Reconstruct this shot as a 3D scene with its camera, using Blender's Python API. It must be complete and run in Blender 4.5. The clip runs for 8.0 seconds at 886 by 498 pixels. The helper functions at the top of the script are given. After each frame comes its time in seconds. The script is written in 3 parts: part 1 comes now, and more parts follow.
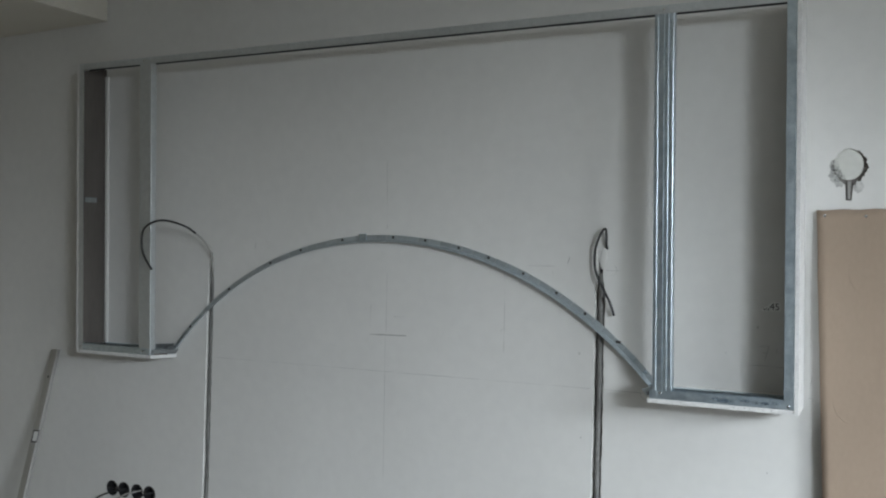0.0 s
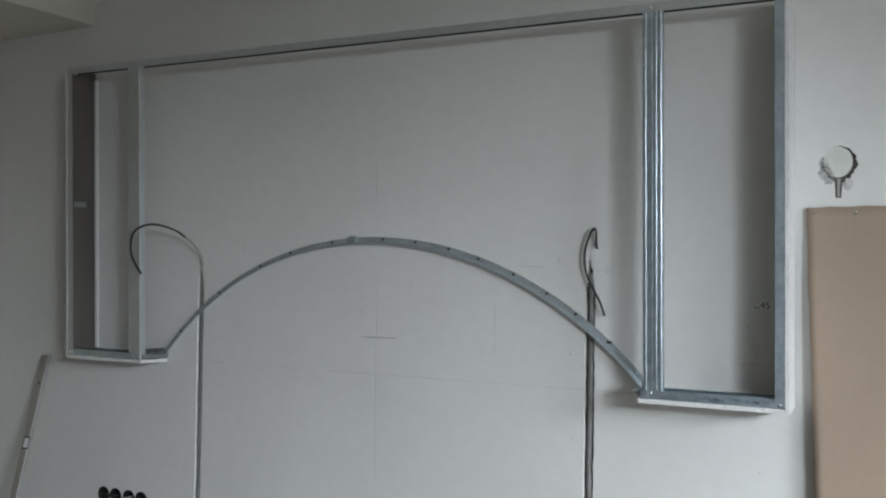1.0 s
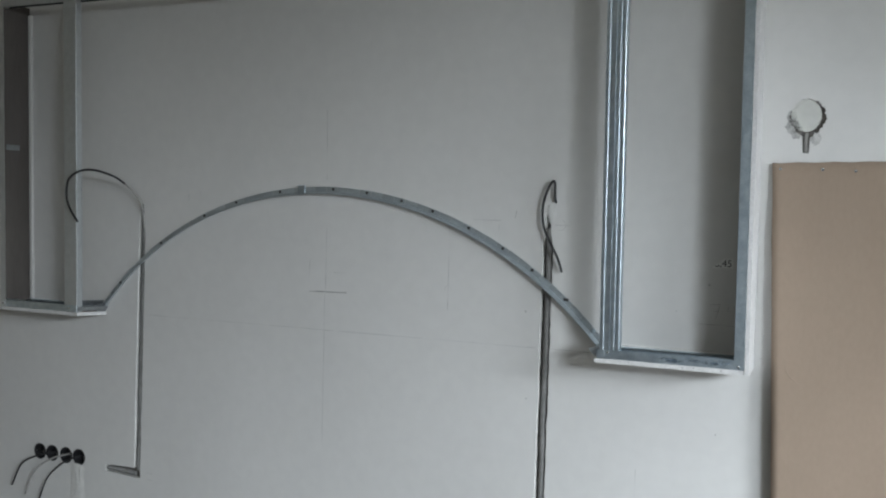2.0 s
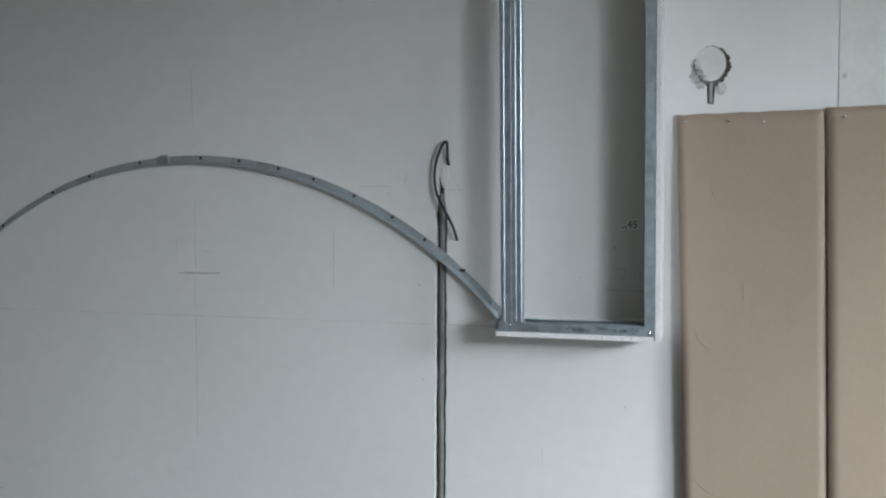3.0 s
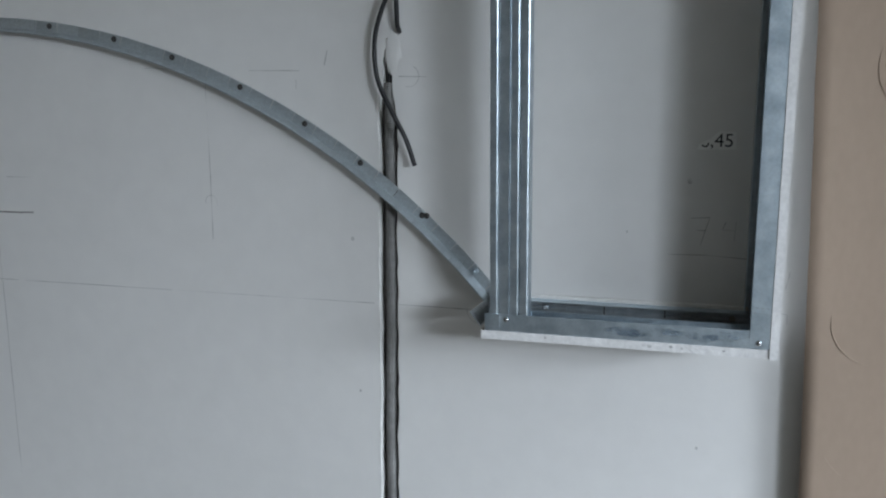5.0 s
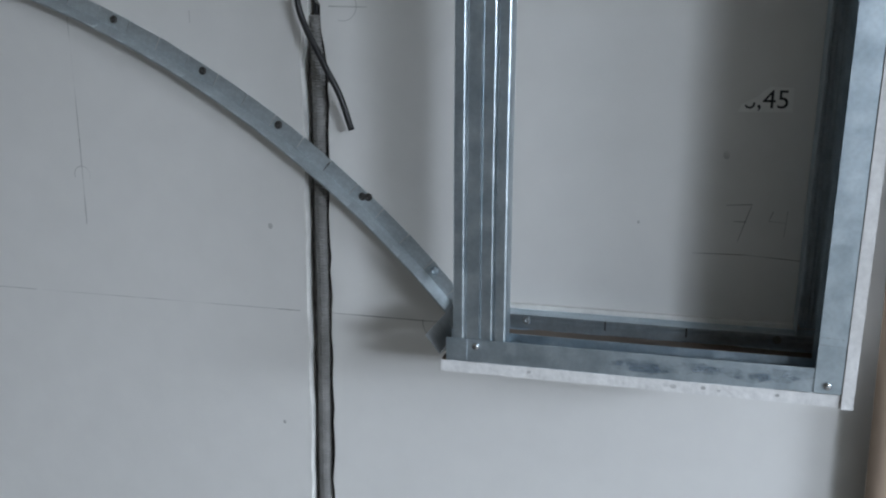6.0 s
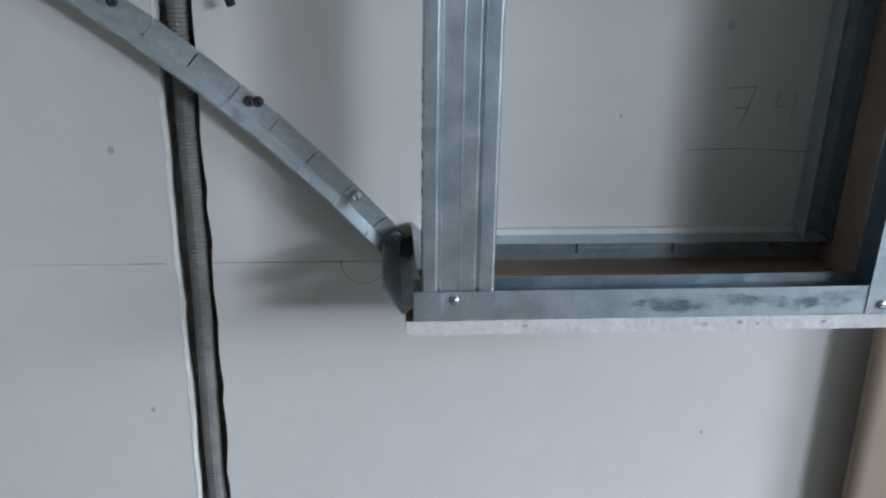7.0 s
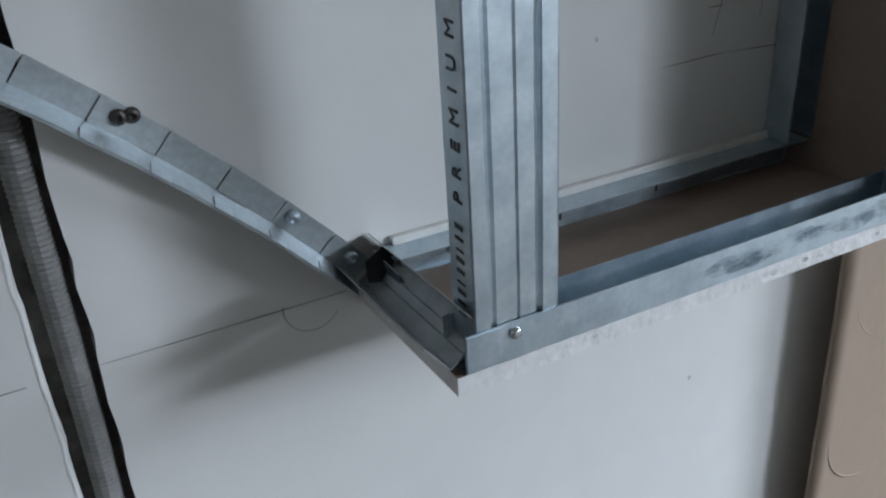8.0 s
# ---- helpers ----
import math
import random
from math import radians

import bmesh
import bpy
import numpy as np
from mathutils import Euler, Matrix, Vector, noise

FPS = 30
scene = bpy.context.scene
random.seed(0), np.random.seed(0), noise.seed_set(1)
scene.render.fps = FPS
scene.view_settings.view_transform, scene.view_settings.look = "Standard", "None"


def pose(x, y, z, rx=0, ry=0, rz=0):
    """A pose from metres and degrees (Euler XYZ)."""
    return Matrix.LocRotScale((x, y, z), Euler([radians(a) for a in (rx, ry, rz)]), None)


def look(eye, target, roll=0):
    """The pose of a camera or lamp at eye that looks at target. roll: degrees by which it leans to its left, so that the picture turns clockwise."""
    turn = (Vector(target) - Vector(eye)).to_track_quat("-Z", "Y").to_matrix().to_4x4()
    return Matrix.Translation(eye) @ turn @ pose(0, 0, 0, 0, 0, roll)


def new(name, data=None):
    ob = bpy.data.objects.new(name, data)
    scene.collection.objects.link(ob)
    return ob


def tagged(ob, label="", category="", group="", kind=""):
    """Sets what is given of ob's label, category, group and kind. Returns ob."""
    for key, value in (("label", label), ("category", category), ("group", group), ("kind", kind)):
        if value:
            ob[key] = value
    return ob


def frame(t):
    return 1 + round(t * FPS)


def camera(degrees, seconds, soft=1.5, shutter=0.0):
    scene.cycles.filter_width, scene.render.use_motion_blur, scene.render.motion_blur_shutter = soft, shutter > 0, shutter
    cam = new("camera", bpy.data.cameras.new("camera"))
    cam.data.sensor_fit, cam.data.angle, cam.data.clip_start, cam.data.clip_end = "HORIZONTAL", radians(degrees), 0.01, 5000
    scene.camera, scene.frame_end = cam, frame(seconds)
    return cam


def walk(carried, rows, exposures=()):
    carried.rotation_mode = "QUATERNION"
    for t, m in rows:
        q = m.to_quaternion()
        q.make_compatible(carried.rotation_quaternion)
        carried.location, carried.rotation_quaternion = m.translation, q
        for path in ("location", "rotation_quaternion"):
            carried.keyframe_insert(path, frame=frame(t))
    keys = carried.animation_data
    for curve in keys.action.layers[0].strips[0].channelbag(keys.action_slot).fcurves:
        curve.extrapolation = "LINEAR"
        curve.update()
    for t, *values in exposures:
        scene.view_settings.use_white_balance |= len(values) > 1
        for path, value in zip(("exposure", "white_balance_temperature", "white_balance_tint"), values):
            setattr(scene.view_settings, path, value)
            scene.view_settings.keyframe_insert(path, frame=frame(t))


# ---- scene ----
from mathutils.geometry import tessellate_polygon

cam = camera(53.1, 8.0, soft=2.1)
PATH = [
    (0, (0.352, -2.876, 1.494), (-0.561, -1.097, 1.483), 0.4),
    (0.5, (0.356, -2.864, 1.498), (-0.558, -1.085, 1.49), -0.1),
    (1, (0.372, -2.847, 1.488), (-0.538, -1.066, 1.484), -0.1),
    (1.2, (0.383, -2.844, 1.492), (-0.528, -1.063, 1.477), -0.0),
    (2.3, (0.312, -2.645, 1.45), (-0.461, -0.804, 1.337), 0.9),
    (2.5, (0.294, -2.602, 1.438), (-0.426, -0.739, 1.333), 0.4),
    (3, (0.238, -2.488, 1.399), (-0.35, -0.58, 1.274), -0.5),
    (3.2, (0.231, -2.385, 1.432), (-0.338, -0.477, 1.245), -1.1),
    (3.5, (0.218, -2.167, 1.427), (-0.427, -0.288, 1.195), -1.2),
    (3.8, (0.199, -1.955, 1.465), (-0.502, -0.106, 1.165), -1.1),
    (4, (0.175, -1.863, 1.452), (-0.519, -0.018, 1.112), -0.9),
    (4.5, (0.049, -1.638, 1.451), (-0.596, 0.21, 1.044), -0.1),
    (4.7, (0.014, -1.558, 1.439), (-0.582, 0.31, 1.045), -0.1),
    (5.8, (-0.101, -1.145, 1.405), (-0.566, 0.742, 0.932), -0.3),
    (6, (-0.115, -1.066, 1.404), (-0.559, 0.814, 0.887), 0.1),
    (6.3, (-0.145, -0.977, 1.386), (-0.575, 0.872, 0.756), 0.7),
    (6.5, (-0.183, -0.917, 1.38), (-0.59, 0.898, 0.644), 0.9),
    (6.8, (-0.291, -0.854, 1.368), (-0.384, 0.995, 0.612), 1.6),
    (7, (-0.349, -0.811, 1.372), (-0.221, 1.023, 0.585), 0.9),
    (7.2, (-0.399, -0.76, 1.361), (-0.094, 1.041, 0.548), 1.8),
    (7.5, (-0.452, -0.678, 1.341), (0.098, 1.039, 0.475), 0.1),
    (7.7, (-0.478, -0.61, 1.336), (0.204, 1.041, 0.437), -2.0),
    (8, (-0.525, -0.537, 1.343), (0.246, 1.047, 0.397), -3.6),
]
walk(cam, [(t, look(eye, target, roll)) for t, eye, target, roll in PATH],
     exposures=[(0, 0.10, 7050, 12), (2.5, 0.06, 6950, 13), (4.5, -0.08, 6700, 13), (6, -0.13, 6580, 14), (6.5, -0.13, 6530, 14), (8, -0.13, 6530, 14)])

# ---- light: a window and a glazed door in the side wall, overcast sky outside ----
world = bpy.data.worlds.new("sky")
world.use_nodes = True
scene.world = world
sky = world.node_tree.nodes.new("ShaderNodeTexSky")
sky.sky_type, sky.sun_disc = "NISHITA", False
sky.sun_elevation, sky.sun_rotation = radians(35), radians(200)
world.node_tree.links.new(sky.outputs[0], world.node_tree.nodes["Background"].inputs[0])
world.node_tree.nodes["Background"].inputs[1].default_value = 0.08

# the room: main wall in the plane y = 0, seen from the side of negative y
X0, X1, Y1, ZC = -4.3, 2.6, -5.4, 2.78
WIN_Y0, WIN_Y1, WIN_Z0, WIN_Z1 = -4.45, -2.75, 0.45, 2.3
DOOR_Y0, DOOR_Y1, DOOR_Z1 = -2.3, -1.0, 2.0

for y0, y1, z, watts in ((WIN_Y0, WIN_Y1, 2.42, 930.0), (DOOR_Y0, DOOR_Y1, 2.14, 480.0)):
    lamp = bpy.data.lights.new("sky_light", "AREA")
    lamp.shape, lamp.size, lamp.size_y = "RECTANGLE", y1 - y0 + 0.1, 1.5
    lamp.energy, lamp.color = watts, (0.74, 0.872, 1.0)
    new("sky_light", lamp).matrix_world = pose(X1 + 0.70, (y0 + y1) / 2, z, 0, 0, -60) @ pose(0, 0, 0, 0, 13, 0) @ pose(0, 0, 0, 0, 0, 150)


# ---- materials ----
def material(name, colour, rough=0.6, metal=0.0, vary=0.1, scale=6.0, fine=0.05, fine_scale=90.0, bump=0.1, bump_scale=150.0,
             rough_vary=0.0, stretch=(1, 1, 1), tint=None, random_amount=0.0):
    """A surface with variation at two scales, a fine relief and, if asked, a shift from piece to piece."""
    m = bpy.data.materials.new(name)
    m.use_nodes = True
    t = m.node_tree
    n, ln = t.nodes, t.links
    bsdf = n["Principled BSDF"]
    bsdf.inputs["Metallic"].default_value = metal
    co = n.new("ShaderNodeTexCoord")
    mp = n.new("ShaderNodeMapping")
    mp.inputs["Scale"].default_value = stretch
    ln.new(co.outputs["Object"], mp.inputs["Vector"])

    def noise_tex(s, detail):
        x = n.new("ShaderNodeTexNoise")
        x.inputs["Scale"].default_value, x.inputs["Detail"].default_value = s, detail
        ln.new(mp.outputs["Vector"], x.inputs["Vector"])
        return x

    def mix(a, b, fac):
        x = n.new("ShaderNodeMix")
        x.data_type = "RGBA"
        for sock, v in ((x.inputs[6], a), (x.inputs[7], b)):
            if isinstance(v, tuple):
                sock.default_value = (*v, 1)
            else:
                ln.new(v, sock)
        ln.new(fac, x.inputs[0])
        return x.outputs[2]

    def ramp(src, lo, hi):
        x = n.new("ShaderNodeMapRange")
        x.inputs["From Min"].default_value, x.inputs["From Max"].default_value = 0.32, 0.68
        x.inputs["To Min"].default_value, x.inputs["To Max"].default_value = lo, hi
        ln.new(src, x.inputs["Value"])
        return x.outputs[0]

    big, small = noise_tex(scale, 4.0), noise_tex(fine_scale, 3.0)
    dark = tuple(c * (1 - vary) for c in colour) if tint is None else tint
    col = mix(dark, colour, ramp(big.outputs["Fac"], 0.0, 1.0))
    low = n.new("ShaderNodeMix")
    low.data_type, low.blend_type = "RGBA", "MULTIPLY"
    low.inputs[0].default_value = 1.0
    ln.new(col, low.inputs[6])
    grey = n.new("ShaderNodeCombineColor")
    g = ramp(small.outputs["Fac"], 1 - fine, 1.0)
    if random_amount:
        info = n.new("ShaderNodeObjectInfo")
        r = n.new("ShaderNodeMapRange")
        r.inputs["To Min"].default_value, r.inputs["To Max"].default_value = 1 - random_amount, 1.0
        ln.new(info.outputs["Random"], r.inputs["Value"])
        mul = n.new("ShaderNodeMath")
        mul.operation = "MULTIPLY"
        ln.new(g, mul.inputs[0])
        ln.new(r.outputs[0], mul.inputs[1])
        g = mul.outputs[0]
    for i in range(3):
        ln.new(g, grey.inputs[i])
    ln.new(grey.outputs[0], low.inputs[7])
    ln.new(low.outputs[2], bsdf.inputs["Base Color"])
    if rough_vary:
        ln.new(ramp(big.outputs["Fac"], rough - rough_vary, rough + rough_vary), bsdf.inputs["Roughness"])
    else:
        bsdf.inputs["Roughness"].default_value = rough
    if bump:
        b = n.new("ShaderNodeBump")
        b.inputs["Strength"].default_value, b.inputs["Distance"].default_value = bump, 0.002
        ln.new(noise_tex(bump_scale, 4.0).outputs["Fac"], b.inputs["Height"])
        ln.new(b.outputs[0], bsdf.inputs["Normal"])
    return m


PLASTER = material("plaster", (0.73, 0.72, 0.70), 0.85, vary=0.07, scale=1.6, fine=0.035, fine_scale=22, bump=0.12, bump_scale=60)
PATCH = material("patch_plaster", (0.70, 0.70, 0.66), 0.9, vary=0.12, scale=5, fine=0.05, fine_scale=40, bump=0.2, bump_scale=80)
CHASE = material("raw_chase", (0.30, 0.28, 0.26), 0.95, vary=0.5, scale=22, fine=0.35, fine_scale=120, bump=0.7, bump_scale=160)
WHITE_LIP = material("gypsum_filler", (0.78, 0.77, 0.74), 0.9, vary=0.12, scale=30, fine=0.08, bump=0.5, bump_scale=180)
CEIL = material("ceiling_paint", (0.74, 0.705, 0.63), 0.9, vary=0.05, scale=2)
RAW = material("raw_render", (0.31, 0.315, 0.315), 0.9, vary=0.15, scale=3, fine=0.1)
RAW_WARM = material("beige_render", (0.50, 0.45, 0.37), 0.9, vary=0.12, scale=3, fine=0.1)
FLOOR = material("screed", (0.135, 0.125, 0.11), 0.8, vary=0.25, scale=3, fine=0.15)
STEEL = material("galvanised_steel", (0.65, 0.735, 0.79), 0.42, metal=1.0, scale=45, fine=0.10, fine_scale=230, bump=0.05,
                 bump_scale=110, rough_vary=0.06, tint=(0.50, 0.60, 0.665))
STEEL_STUD = material("bright_zinc", (0.66, 0.735, 0.78), 0.385, metal=1.0, scale=45, fine=0.10, fine_scale=230, bump=0.05,
                      bump_scale=110, rough_vary=0.04, tint=(0.50, 0.59, 0.65))
# darker zinc: shade of the cross channels in its colour; dull screws too
STEEL_DULL_SHADED = material("dull_shaded_zinc", (0.50, 0.53, 0.545), 0.5, metal=0.9, vary=0.3, scale=30, fine=0.1, fine_scale=160, bump=0.05)
STEEL_ARCH = material("galvanised_strip", (0.64, 0.705, 0.735), 0.46, metal=0.7, vary=0.16, scale=55, fine=0.14, fine_scale=260, bump=0.06,
                      bump_scale=140, rough_vary=0.08, random_amount=0.14)
BOARD_EDGE = material("gypsum_edge", (0.78, 0.77, 0.76), 0.95, vary=0.1, scale=30, fine=0.12, fine_scale=150, bump=0.6, bump_scale=110)
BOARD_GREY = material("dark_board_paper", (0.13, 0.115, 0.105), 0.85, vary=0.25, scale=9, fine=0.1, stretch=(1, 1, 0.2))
BOARD_PAPER = material("board_paper", (0.34, 0.26, 0.21), 0.9, vary=0.15, scale=8, fine=0.08, fine_scale=120)
CARD = material("cardboard", (0.345, 0.258, 0.195), 0.8, vary=0.05, scale=4, fine=0.05, fine_scale=60, bump=0.12, bump_scale=40, stretch=(1.6, 1, 0.8))
CABLE = material("cable_rubber", (0.018, 0.018, 0.02), 0.45, vary=0.2, scale=40)
CABLE_GREY = material("cable_dusty", (0.42, 0.41, 0.39), 0.7, vary=0.25, scale=60)
CONDUIT = material("conduit_pvc", (0.28, 0.275, 0.265), 0.5, vary=0.3, scale=22, fine=0.2)
SCREW = material("phosphate_screw", (0.10, 0.095, 0.09), 0.35, metal=0.7, vary=0.3, scale=300)
BRIGHT = material("zinc_rivet", (0.75, 0.76, 0.78), 0.22, metal=1.0, vary=0.1, scale=200)
STAMP = material("stamped_ink", (0.09, 0.095, 0.10), 0.5, vary=0.6, scale=260, fine=0.4, fine_scale=500)
BOX_PVC = material("black_socket_plastic", (0.025, 0.025, 0.027), 0.4, vary=0.3, scale=50)
PAPER = material("label_paper", (0.82, 0.82, 0.80), 0.8, vary=0.05, scale=60)
INK = material("ink", (0.02, 0.02, 0.022), 0.6, vary=0.1, scale=100)
STEEL_MATT = material("weathered_zinc", (0.66, 0.69, 0.70), 0.52, metal=0.8, vary=0.08, scale=50, fine=0.08, fine_scale=220, bump=0.05)
BLACKENED_AND_SHADE = material("blackened_steel_and_shade", (0.07, 0.075, 0.08), 0.55, metal=0.6, vary=0.3, scale=60)
ALU = material("aluminium", (0.50, 0.49, 0.47), 0.55, metal=0.7, vary=0.15, scale=14, stretch=(1, 1, 0.2), rough_vary=0.08)


def graphite(name, colour, cover, scale):
    """Pencil on plaster: a broken dark trace that lets the wall show through."""
    m = bpy.data.materials.new(name)
    m.use_nodes = True
    n, ln = m.node_tree.nodes, m.node_tree.links
    bsdf = n["Principled BSDF"]
    bsdf.inputs["Base Color"].default_value, bsdf.inputs["Roughness"].default_value = (*colour, 1), 0.6
    co, tex, rng = n.new("ShaderNodeTexCoord"), n.new("ShaderNodeTexNoise"), n.new("ShaderNodeMapRange")
    tex.inputs["Scale"].default_value, tex.inputs["Detail"].default_value = scale, 5
    rng.inputs["From Min"].default_value, rng.inputs["From Max"].default_value = 0.35, 0.65
    rng.inputs["To Min"].default_value, rng.inputs["To Max"].default_value = max(0.0, cover - 0.3), min(1.0, cover + 0.3)
    ln.new(co.outputs["Object"], tex.inputs["Vector"])
    ln.new(tex.outputs["Fac"], rng.inputs["Value"])
    ln.new(rng.outputs[0], bsdf.inputs["Alpha"])
    return m


PENCIL = graphite("pencil", (0.14, 0.14, 0.15), 0.42, 14)
FAINT = graphite("faint_pencil", (0.20, 0.20, 0.20), 0.20, 10)
REDDISH = graphite("reddish_pencil", (0.24, 0.17, 0.15), 0.4, 20)
STAIN = graphite("rail_stain", (0.12, 0.17, 0.22), 0.0, 80)
FLECK = graphite("zinc_fleck", (0.62, 0.66, 0.70), 0.08, 260)
SMUDGE = graphite("smudge", (0.26, 0.26, 0.25), 0.22, 30)


# ---- mesh helpers ----
def base(name, x, y, z):
    ob = new(name)
    ob.location = (x, y, z)
    ob.empty_display_size = 0.1
    return ob


def link_mesh(name, me, parent=None, label=""):
    ob = new(name, me)
    if parent is not None:
        ob.parent = parent
        loc = parent.location if parent.parent is None else Vector()
        ob.matrix_parent_inverse = Matrix.Translation(-loc)
    if label:
        tagged(ob, label)
    return ob


def to_mesh(bm, *mats, smooth=False, recalc=True):
    if recalc:
        bmesh.ops.recalc_face_normals(bm, faces=bm.faces)
    me = bpy.data.meshes.new("mesh")
    bm.to_mesh(me)
    bm.free()
    for m in mats:
        me.materials.append(m)
    if smooth:
        me.polygons.foreach_set("use_smooth", [True] * len(me.polygons))
    return me


def part(name, bm, mat, parent=None, label="", smooth=False):
    mats = mat if isinstance(mat, (list, tuple)) else (mat,)
    return link_mesh(name, to_mesh(bm, *mats, smooth=smooth), parent, label)


def box(bm, x0, x1, y0, y1, z0, z1, bevel=0.0):
    r = bmesh.ops.create_cube(bm, size=1.0, matrix=Matrix.LocRotScale(((x0 + x1) / 2, (y0 + y1) / 2, (z0 + z1) / 2), None, (x1 - x0, y1 - y0, z1 - z0)))
    if bevel:
        edges = list({e for v in r["verts"] for e in v.link_edges})
        bmesh.ops.bevel(bm, geom=edges, offset=bevel, segments=2, affect="EDGES", profile=0.5)
    return bm


def sheet_profile(pts, thick):
    """A closed outline round an open line of bends, as thick as the metal."""
    pts = [Vector(p) for p in pts]
    left, right = [], []
    for i, p in enumerate(pts):
        a = (p - pts[i - 1]).normalized() if i else (pts[1] - p).normalized()
        b = (pts[i + 1] - p).normalized() if i < len(pts) - 1 else a
        n1, n2 = Vector((-a.y, a.x)), Vector((-b.y, b.x))
        n = (n1 + n2).normalized()
        k = 0.5 * thick / max(0.35, n.dot(n1))
        left.append(p + n * k)
        right.append(p - n * k)
    return left + right[::-1]


def extrude(pts, thick, start, u, v, along, length, warp=0.0, steps=1):
    """Sweeps a bent sheet along a straight line, with a slight unevenness."""
    outline = sheet_profile(pts, thick)
    bm = bmesh.new()
    start, u, v, along = Vector(start), Vector(u), Vector(v), Vector(along)
    rings = []
    for i in range(steps + 1):
        s = length * i / steps
        off = u * (warp * noise.noise((s * 7, start.x * 3, start.z * 5))) + v * (warp * noise.noise((s * 7, 9 + start.x * 3, start.y)))
        rings.append([bm.verts.new(start + along * s + u * p.x + v * p.y + off) for p in outline])
    k = len(outline)
    for a, b in zip(rings, rings[1:]):
        for i in range(k):
            bm.faces.new((a[i], a[(i + 1) % k], b[(i + 1) % k], b[i]))
    h = k // 2
    for ring in (rings[0], rings[-1]):
        for i in range(h - 1):
            bm.faces.new((ring[i], ring[i + 1], ring[k - 2 - i], ring[k - 1 - i]))
    return bm


def tube(path, radius, sides=8, taper=None):
    bm = bmesh.new()
    pts = [Vector(p) for p in path]
    rings, up = [], Vector((0, -1, 0.01))
    for i, p in enumerate(pts):
        d = (pts[min(i + 1, len(pts) - 1)] - pts[max(i - 1, 0)]).normalized()
        a = d.cross(up)
        if a.length < 0.05:
            a = d.cross(Vector((1, 0, 0)))
        a.normalize()
        b = d.cross(a).normalized()
        r = radius(i) if callable(radius) else radius
        rings.append([bm.verts.new(p + (a * math.cos(2 * math.pi * k / sides) + b * math.sin(2 * math.pi * k / sides)) * r) for k in range(sides)])
    for q, w in zip(rings, rings[1:]):
        for k in range(sides):
            bm.faces.new((q[k], q[(k + 1) % sides], w[(k + 1) % sides], w[k]))
    bm.faces.new(rings[0])
    bm.faces.new(rings[-1])
    return bm


def smooth_path(pts, n=8):
    """Catmull-Rom through the points."""
    p = [Vector(q) for q in pts]
    p = [2 * p[0] - p[1]] + p + [2 * p[-1] - p[-2]]
    out = []
    for i in range(1, len(p) - 2):
        for k in range(n):
            t = k / n
            out.append(0.5 * (2 * p[i] + (p[i + 1] - p[i - 1]) * t + (2 * p[i - 1] - 5 * p[i] + 4 * p[i + 1] - p[i + 2]) * t * t
                              + (3 * p[i] - p[i - 1] - 3 * p[i + 1] + p[i + 2]) * t ** 3))
    return out + [p[-2]]


def ribbon(pts, width, y=-0.0006):
    """A flat stroke on the main wall, along points (x, z)."""
    bm = bmesh.new()
    pts = [Vector(p) for p in pts]
    rows = []
    for i, p in enumerate(pts):
        d = (pts[min(i + 1, len(pts) - 1)] - pts[max(i - 1, 0)]).normalized()
        n = Vector((-d.y, d.x)) * width * 0.5 * (0.75 + 0.5 * noise.noise((p.x * 40, p.y * 40, 3)))
        rows.append((bm.verts.new((p.x + n.x, y, p.y + n.y)), bm.verts.new((p.x - n.x, y, p.y - n.y))))
    for a, b in zip(rows, rows[1:]):
        bm.faces.new((a[0], a[1], b[1], b[0]))
    return bm


def words(body, size, depth, space=1.0):
    """A mesh of letters in the xz plane, facing -y, its foot at the origin."""
    cu = bpy.data.curves.new("letters", "FONT")
    cu.body, cu.size, cu.extrude, cu.align_x, cu.resolution_u = body, size, depth, "LEFT", 3
    cu.space_character = space
    ob = new("letters", cu)
    bpy.context.view_layer.update()
    me = bpy.data.meshes.new_from_object(ob.evaluated_get(bpy.context.evaluated_depsgraph_get()))
    bpy.data.objects.remove(ob)
    bpy.data.curves.remove(cu)
    me.transform(Matrix.Rotation(radians(90), 4, "X"))
    return me


# ---- the main wall, with its chases, holes and sockets cut in ----
def jitter(a, b, seed, amount):
    return amount * noise.noise((a * 31 + seed, b * 31, seed * 1.7)) + 0.5 * amount * noise.noise((a * 110, b * 110 + seed, 2))


def slot(x_top, z_top, x_bot, z_bot, half, seed, amount=0.003, n=60):
    """The ragged outline of an upright chase."""
    left, right = [], []
    for i in range(n + 1):
        f = i / n
        x, z = x_bot + (x_top - x_bot) * f, z_bot + (z_top - z_bot) * f
        w = half * (0.30 + 0.70 * min(1, (1 - f) * n / 7))
        left.append((x - w + jitter(x, z, seed, amount), z))
        right.append((x + w + jitter(x, z, seed + 5, amount), z))
    return right + left[::-1]


def ring_outline(x, z, r, seed, amount, n=40, squash=1.0):
    return [(x + math.cos(2 * math.pi * i / n) * (r + jitter(math.cos(i * 0.16), math.sin(i * 0.16), seed, amount)),
             z + squash * math.sin(2 * math.pi * i / n) * (r + jitter(math.cos(i * 0.16), math.sin(i * 0.16), seed + 3, amount))) for i in range(n)]


